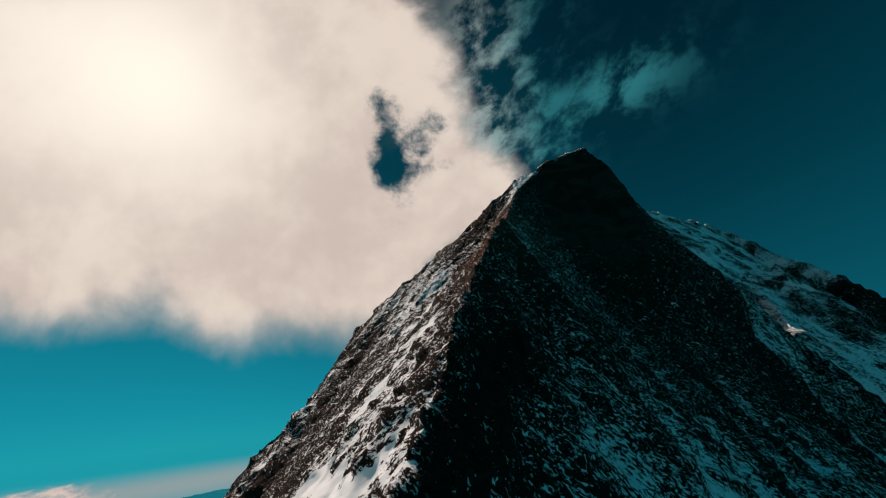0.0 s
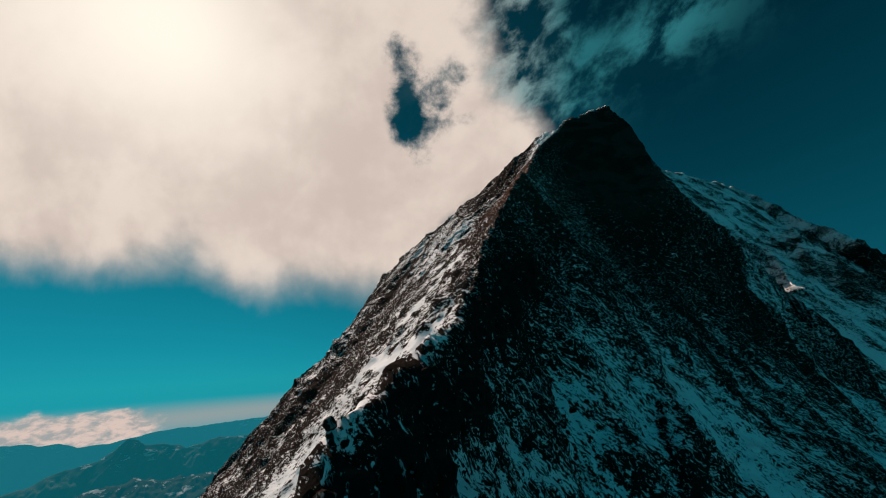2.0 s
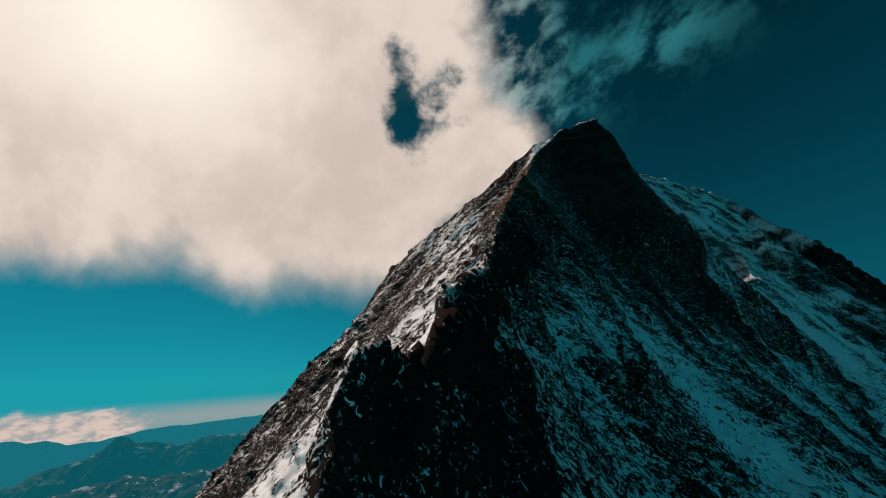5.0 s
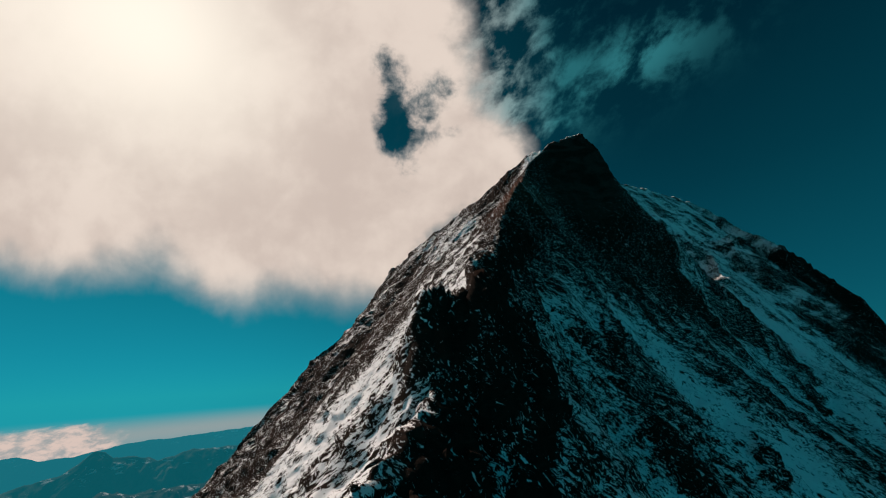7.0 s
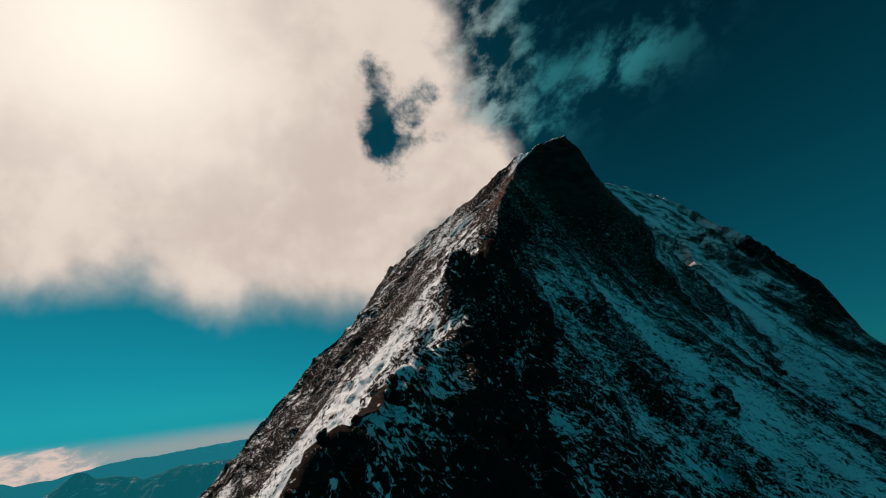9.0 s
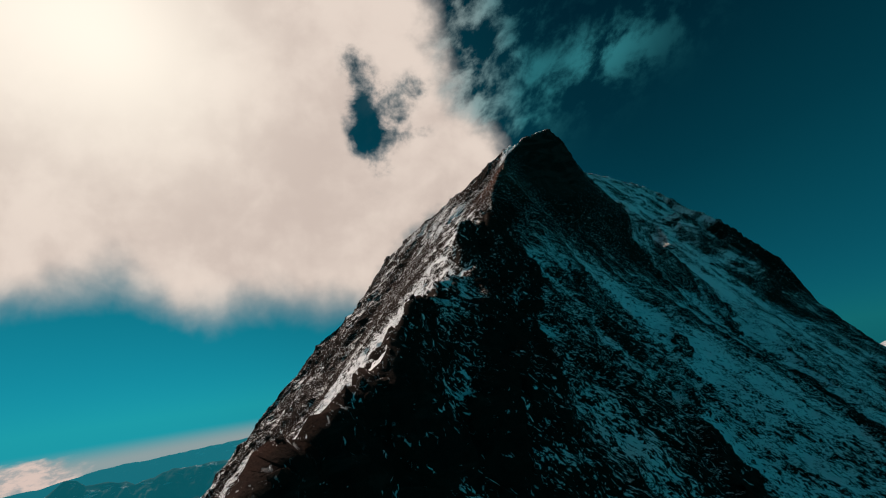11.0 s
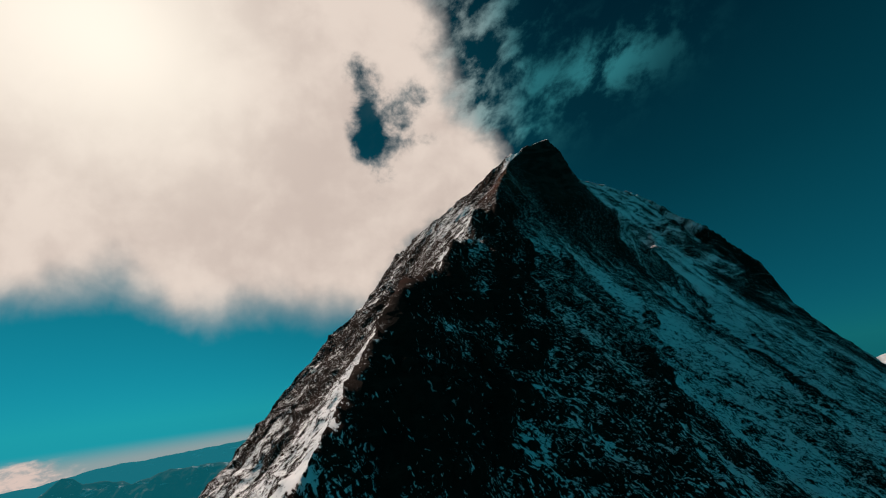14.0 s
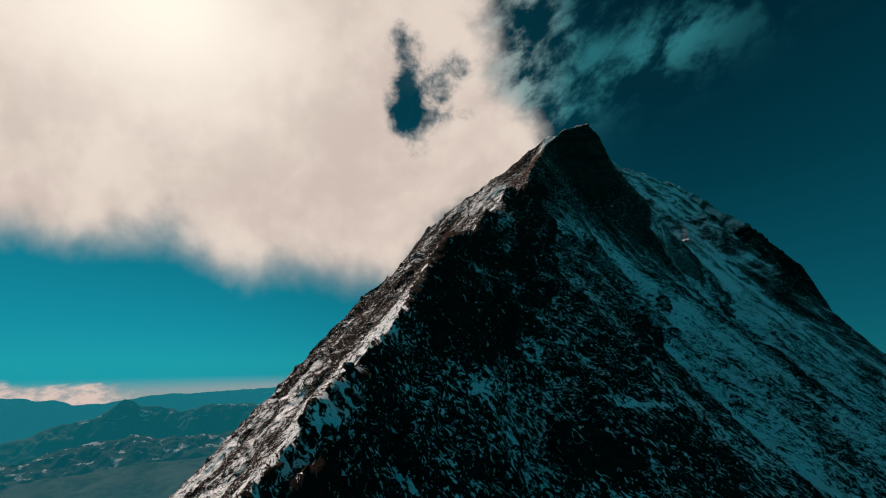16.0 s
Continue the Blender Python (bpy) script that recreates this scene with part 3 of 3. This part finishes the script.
def build_mountain():
    gx = grow([(-1500, -700, 25), (-700, -440, 5), (-440, -150, 1.7), (-150, -60, 1.0), (-60, 40, 0.55), (40, 150, 1.0), (150, 300, 1.7), (300, 500, 6), (500, 1500, 30)])
    gy = grow([(-1400, -400, 30), (-400, -180, 4), (-180, 130, 0.65), (130, 235, 0.6), (235, 420, 1.5), (420, 600, 1.8), (600, 760, 6), (760, 1500, 30)])
    X, Y = np.meshgrid(gx, gy)
    wx = 3 * fbm(X / 60, Y / 60, 0.3 + 0 * X, 3)
    wy = 3 * fbm(X / 60 + 40, Y / 60, 0.7 + 0 * X, 3)
    Z = massif(X + wx * 0.6, Y + wy * 0.6)
    N = normals(X, Y, Z)
    line = np.array([p[:2] for p in ARETES["crest"]])
    east = step(X - np.interp(Y, line[:, 1], line[:, 0]), -2.5, 2.5)          # 1 on the shaded east flank
    steep = step(N[..., 2], 0.5, 0.2)
    # gullies running down the fall line of either flank
    se, de = (0.44 * X + 0.9 * Y), (0.9 * X - 0.44 * Y)
    sw, dw = (0.91 * X - 0.41 * Y), (0.41 * X + 0.91 * Y)
    wob = 5 * fbm(X / 45, Y / 45, Z / 45, 3)
    ge = ridged((se + wob) / 26, de / 120, Z / 160, 5)
    gw = ridged((sw + wob) / 22, dw / 120, Z / 160 + 9, 5)
    gully = ge * east + gw * (1 - east)
    near = 1 - step(np.hypot(X, Y - 150), 550, 900)
    P = np.stack([X, Y, Z], -1)
    ragged = 0.75 * fbm(X / 6 + 5, Y / 6, Z / 6, 4)
    walls = cover(UPPER_WALLS + LOWER_WALLS, P, ragged) * east
    ribs_e = cover(RIBS, P, ragged) * east
    fields = cover(UPPER_FIELDS + LOWER_FIELDS, P, ragged) * east * (1 - walls)
    ledge_e = cover(LEDGE, P, 0.6 * ragged) * east
    patches = cover(SUN_PATCHES, P, 1.2 * ragged) * (1 - east)
    scars = cover(SUN_WALLS, P, ragged) * (1 - east)
    bare, deep = np.maximum(walls, ribs_e), np.maximum(fields, patches)
    disp = (gully - 0.6) * (4.2 + 0.8 * east + 3.0 * east * step(X, 10, 60)) * (1 - 0.5 * steep)
    # tilted ledges, broken up
    q = (Z + 0.30 * X + 0.12 * Y + 7 * fbm(X / 26, Y / 26, Z / 26, 3)) / 3.0
    t = q - np.floor(q)
    ledge = step(t, 0.0, 0.7) - t
    disp += ledge * (0.7 + 0.5 * east) * (1 - 0.5 * steep)
    # blocks and broken rock
    crag = ridged(X / 11, Y / 11, Z / 11, 4) - 0.6
    rub = fbm(X / 2.6, Y / 2.6, Z / 2.6, 3)
    calm = 1 - 0.65 * np.exp(-(((X - 2) / 22) ** 2 + ((Y - 206) / 16) ** 2))
    chip = ridged(X / 4.3 + 7, Y / 4.3, Z / 4.3, 2) - 0.6
    disp += (crag * (2.9 - 0.1 * east - 1.0 * (1 - east) * step(Y, -60, -90)) + rub * (0.65 + 0.25 * bare) + chip * (0.7 + 0.5 * bare)) * calm * (1 - 0.55 * deep)
    disp += 1.2 * walls + 2.2 * ribs_e - 0.5 * deep
    disp += 9 * (ridged(X / 34, Y / 34, Z / 34 + 3, 3) - 0.62) * step(X, -130, -230)      # broken steps of the far west ridge
    disp *= near
    Xd, Yd, Zd = X + N[..., 0] * disp, Y + N[..., 1] * disp, Z + N[..., 2] * disp
    Nd = normals(Xd, Yd, Zd)
    # where snow can lie: gentle spots and hollows, not on the walls
    hollow = np.clip((blur(disp, 10) - disp) / 1.5, -1, 1)
    patch = fbm(X / 60 + 3, Y / 60, Z / 60, 3)
    lee = np.exp(-((X + 20 + np.clip(Y, -60, 200) * 0.35 + 45) / 38) ** 2) * (1 - east)      # drift under the crest
    snow = 0.42 + (0.42 - 0.2 * step(Y, -50, -90)) * (Nd[..., 2] - N[..., 2]) + 0.22 * (N[..., 2] - 0.5) + 0.08 * hollow + 0.26 * patch - 0.30 * (gully - 0.55)
    ribs = fbm((sw + wob) / 24, dw / 110, Z / 120 + 2, 3)
    snow += (1 - east) * (0.17 * lee - 0.03 + 0.28 * ribs - 0.05 + 0.13 * step(Y, 60, -10) + 0.16 * step(Y, -70, -105) - 0.06 * step(Y, 30, 90) - 0.02 * step(Y, -60, -95) + 0.07 * step(Y, -85, -115) - 0.04 * lee * step(Y, -50, -80))
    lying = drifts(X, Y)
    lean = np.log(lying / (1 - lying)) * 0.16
    runs = fbm((se + wob) / 17, de / 95, Z / 110 + 4, 4) * step(X, -20, 25)
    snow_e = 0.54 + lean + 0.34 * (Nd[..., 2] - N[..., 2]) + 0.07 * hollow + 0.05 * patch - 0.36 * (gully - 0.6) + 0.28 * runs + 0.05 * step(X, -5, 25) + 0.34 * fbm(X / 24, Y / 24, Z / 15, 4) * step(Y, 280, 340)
    snow = snow * (1 - east) + snow_e * east
    snow -= (0.5 - 0.3 * east) * step(N[..., 2], 0.35, 0.17)
    snow -= 0.34 * east * np.exp(-(((X + 6) / 34) ** 2 + ((Y - 185) / 34) ** 2 + ((Z - 105) / 55) ** 2) ** 2)   # bare summit wall
    snow += 0.30 * (1 - east) * step(Y, 168, 185) * step(X, -62, -40)      # the white cap beside the summit
    wallness = np.exp(-(((X + 4) / 40) ** 2 + ((Y - 190) / 44) ** 2) ** 2) * step(Z, 40, 90)
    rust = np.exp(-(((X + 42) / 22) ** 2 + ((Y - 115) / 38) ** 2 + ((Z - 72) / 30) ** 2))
    snow -= 0.35 * np.exp(-(((X + 20) / 7) ** 2 + ((Y + 19) / 7) ** 2)) * step(Z, -50, -42) * step(X, -27, -23)      # the tower is bare
    snow -= 0.43 * walls + 0.30 * ribs_e + 0.35 * scars
    snow += 0.10 * fields + 0.34 * ledge_e + 0.34 * patches
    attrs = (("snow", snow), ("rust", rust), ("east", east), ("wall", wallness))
    base = tagged(new("mountain"), "steep dark rock mountain streaked with wind-blown snow", "mountain")
    cx, cy, cz, ce = (0.25 * (a[:-1, :-1] + a[1:, :-1] + a[:-1, 1:] + a[1:, 1:]) for a in (X, Y, Z, blur(east, 3)))
    wall = (cx > -42) & (cx < 40) & (cy > 140) & (cy < 232) & (cz > 28)
    shoulder = ~wall & (cx > 10) & (cy > 300)
    flank = ~wall & ~shoulder
    parts = []
    for name, key, reach, label in (("rock_tower", "tower", 9, "blunt black rock tower on the crest"), ("pinnacle", "horn", 8, "small pointed rock pinnacle"),
                                    ("rock_step", "step", 9, "steep black rock step on the crest"), ("rock_tooth", "tooth", 5, "dark pointed rock tooth on the face"), ("gendarme", "gendarme", 14, "squared rock gendarme on the skyline")):
        near_line = np.full(cx.shape, 1e9)
        for (ax, ay, *_), (bx, by, *_) in zip(ARETES[key][:-1], ARETES[key][1:]):
            t = np.clip(((cx - ax) * (bx - ax) + (cy - ay) * (by - ay)) / ((bx - ax) ** 2 + (by - ay) ** 2), 0, 1)
            near_line = np.minimum(near_line, np.hypot(cx - ax - t * (bx - ax), cy - ay - t * (by - ay)))
        mask = flank & (near_line < reach)
        flank &= ~mask
        parts.append((name, mask, label))
    flanks = {}
    for name, mask, label in parts + [("summit_tower", wall, "bare dark summit wall"), ("shoulder", shoulder, "far shaded shoulder with streaks of snow"),
                              ("west_flank", flank & (ce < 0.5), "sunlit flank of brown rock and white snow"), ("east_flank", flank & (ce >= 0.5), "shaded flank of black rock and blue-shadowed snow")]:
        flanks[name] = tagged(sheet(name, Xd, Yd, Zd, ALPINE, attrs, mask, base), label)
    return base, flanks, (X, Y, Xd, Yd, Zd, Nd)


mountain, flanks, surface = build_mountain()


def build_range(name, label, mat, az0, az1, r0, r1, crest, seed, rough=1.0, base=-800.0, parts=()):
    """A distant range as a strip of land round the horizon. crest(az) gives the elevation angle of its skyline;
    parts: names and the azimuths at which they begin."""
    na, nr = 620, 90
    A, V = np.meshgrid(np.linspace(az0, az1, na), np.linspace(-1, 1, nr))
    dist = (r0 + r1) / 2 + V * (r1 - r0) / 2
    X, Y = dist * np.sin(np.radians(A)), dist * np.cos(np.radians(A)) - 80
    h = np.array([crest(a) for a in A[0]])[None, :] * np.ones((nr, 1))
    top = -84 + (r0 + r1) / 2 * np.tan(np.radians(h)) - base
    n = ridged(X / 300 + seed, Y / 300, 0 * X + seed, 5) - 0.6
    spur = ridged(A * 0.55 + 0.4 * fbm(X / 200, Y / 200, 0 * X, 3), V * 0.8, 0 * X + seed, 4) - 0.6
    m = fbm(X / 90 + seed, Y / 90, 0 * X, 5)
    off = np.abs(V)
    prof = np.clip(1 - off ** 1.15, 0, 1)
    Z = base + top * prof + rough * ((90 * n + 130 * spur) * (0.04 + np.minimum(off * 2.2, 1.0) * (1 - 0.7 * off)) + 11 * m)
    if not parts:
        return tagged(sheet(name, X, Y, Z, mat), label, "mountains")
    base_ob = tagged(new(name), label, "mountains")
    cell = 0.5 * (A[:-1, :-1] + A[1:, 1:])
    for (part_name, start), end in zip(parts, [p[1] for p in parts[1:]] + [az1 + 1]):
        sheet(part_name, X, Y, Z, mat, (), (cell >= start) & (cell < end), base_ob)
    return base_ob


def skyline(*pts):
    xs, ys = zip(*pts)
    return lambda a: float(np.interp(a, xs, ys))


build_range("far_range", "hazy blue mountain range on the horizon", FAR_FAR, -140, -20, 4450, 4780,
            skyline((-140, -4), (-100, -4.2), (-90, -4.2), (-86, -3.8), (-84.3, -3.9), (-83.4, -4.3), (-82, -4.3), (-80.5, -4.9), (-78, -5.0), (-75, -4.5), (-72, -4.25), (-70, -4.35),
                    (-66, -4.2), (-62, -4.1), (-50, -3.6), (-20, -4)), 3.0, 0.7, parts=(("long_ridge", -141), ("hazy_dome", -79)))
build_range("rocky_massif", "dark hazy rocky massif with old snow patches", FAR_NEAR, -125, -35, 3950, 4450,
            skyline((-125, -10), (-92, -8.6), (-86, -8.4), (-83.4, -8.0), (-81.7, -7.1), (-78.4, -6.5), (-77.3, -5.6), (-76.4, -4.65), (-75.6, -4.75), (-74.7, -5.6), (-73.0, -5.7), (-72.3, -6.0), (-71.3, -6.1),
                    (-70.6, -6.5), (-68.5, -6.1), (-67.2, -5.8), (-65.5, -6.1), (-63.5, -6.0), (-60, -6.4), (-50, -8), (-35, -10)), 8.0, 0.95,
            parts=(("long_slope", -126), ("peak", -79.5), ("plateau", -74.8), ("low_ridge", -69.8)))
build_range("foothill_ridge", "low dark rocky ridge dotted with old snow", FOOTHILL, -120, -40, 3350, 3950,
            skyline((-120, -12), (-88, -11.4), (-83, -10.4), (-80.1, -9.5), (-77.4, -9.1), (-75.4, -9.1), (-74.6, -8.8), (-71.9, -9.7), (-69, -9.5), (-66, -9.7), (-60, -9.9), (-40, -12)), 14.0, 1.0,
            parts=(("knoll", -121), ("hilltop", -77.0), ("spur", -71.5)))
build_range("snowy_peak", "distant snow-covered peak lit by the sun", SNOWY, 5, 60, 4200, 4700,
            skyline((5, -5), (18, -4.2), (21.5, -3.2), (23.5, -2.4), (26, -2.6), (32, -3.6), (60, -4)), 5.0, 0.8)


def build_ground():
    """The valley land, out to the horizon."""
    r = np.concatenate([np.linspace(1, 2500, 60), np.linspace(2560, 4900, 50)])
    a = np.radians(np.linspace(0, 360, 241))
    A, Rr = np.meshgrid(a, r)
    X, Y = Rr * np.sin(A), Rr * np.cos(A)
    Z = -815 + 30 * fbm(X / 600, Y / 600, 0 * X + 2, 5) + 14 * ridged(X / 180, Y / 180, 0 * X, 4)
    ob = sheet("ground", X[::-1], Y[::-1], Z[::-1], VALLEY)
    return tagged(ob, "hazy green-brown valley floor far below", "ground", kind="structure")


build_ground()


# ------------------------------------------------------------------ loose blocks along the crest
def block_mesh(seed):
    """A broken block of rock: a squashed, cut and roughened lump."""
    rnd = random.Random(seed)
    bm = bmesh.new()
    bmesh.ops.create_icosphere(bm, subdivisions=2, radius=1.0)
    cuts = [Vector((rnd.uniform(-1, 1), rnd.uniform(-1, 1), rnd.uniform(-0.6, 1))).normalized() for _ in range(7)]
    keep = [rnd.uniform(0.5, 0.8) for _ in cuts]
    for v in bm.verts:
        for n, k in zip(cuts, keep):
            over = v.co.dot(n) - k
            if over > 0:
                v.co -= n * over * 0.92
        v.co += v.co.normalized() * noise.noise(v.co * 2.3 + Vector((seed, 0, 0))) * 0.12
    me = bpy.data.meshes.new("boulder")
    bm.to_mesh(me)
    bm.free()
    me.materials.append(ALPINE)
    return me


def scatter_blocks():
    rnd = random.Random(11)
    X, Y, Xd, Yd, Zd, Nd = surface
    gx, gy = X[0], Y[:, 0]
    meshes = [block_mesh(k) for k in range(10)]
    line = ARETES["crest"]
    made = 0
    while made < 280:
        y = rnd.uniform(-150, 75)
        x0 = float(np.interp(y, [p[1] for p in line], [p[0] for p in line]))
        x = x0 + abs(rnd.gauss(0, 9)) - 1.0
        i, j = int(np.searchsorted(gy, y)), int(np.searchsorted(gx, x))
        p, n = Vector((Xd[i, j], Yd[i, j], Zd[i, j])), Vector(Nd[i, j])
        size = 0.4 + 1.1 * rnd.random() ** 2.5
        ob = new("boulder", rnd.choice(meshes))
        ob.matrix_world = (Matrix.Translation(p + n * size * 0.15) @ n.to_track_quat("Z", "Y").to_matrix().to_4x4() @ Matrix.Rotation(rnd.uniform(0, 6.28), 4, "Z")
                           @ Matrix.Diagonal((size * rnd.uniform(0.8, 1.4), size * rnd.uniform(0.7, 1.1), size * rnd.uniform(0.6, 1.1), 1)))
        ob.parent = flanks["west_flank" if x < x0 else "east_flank"]
        made += 1


scatter_blocks()
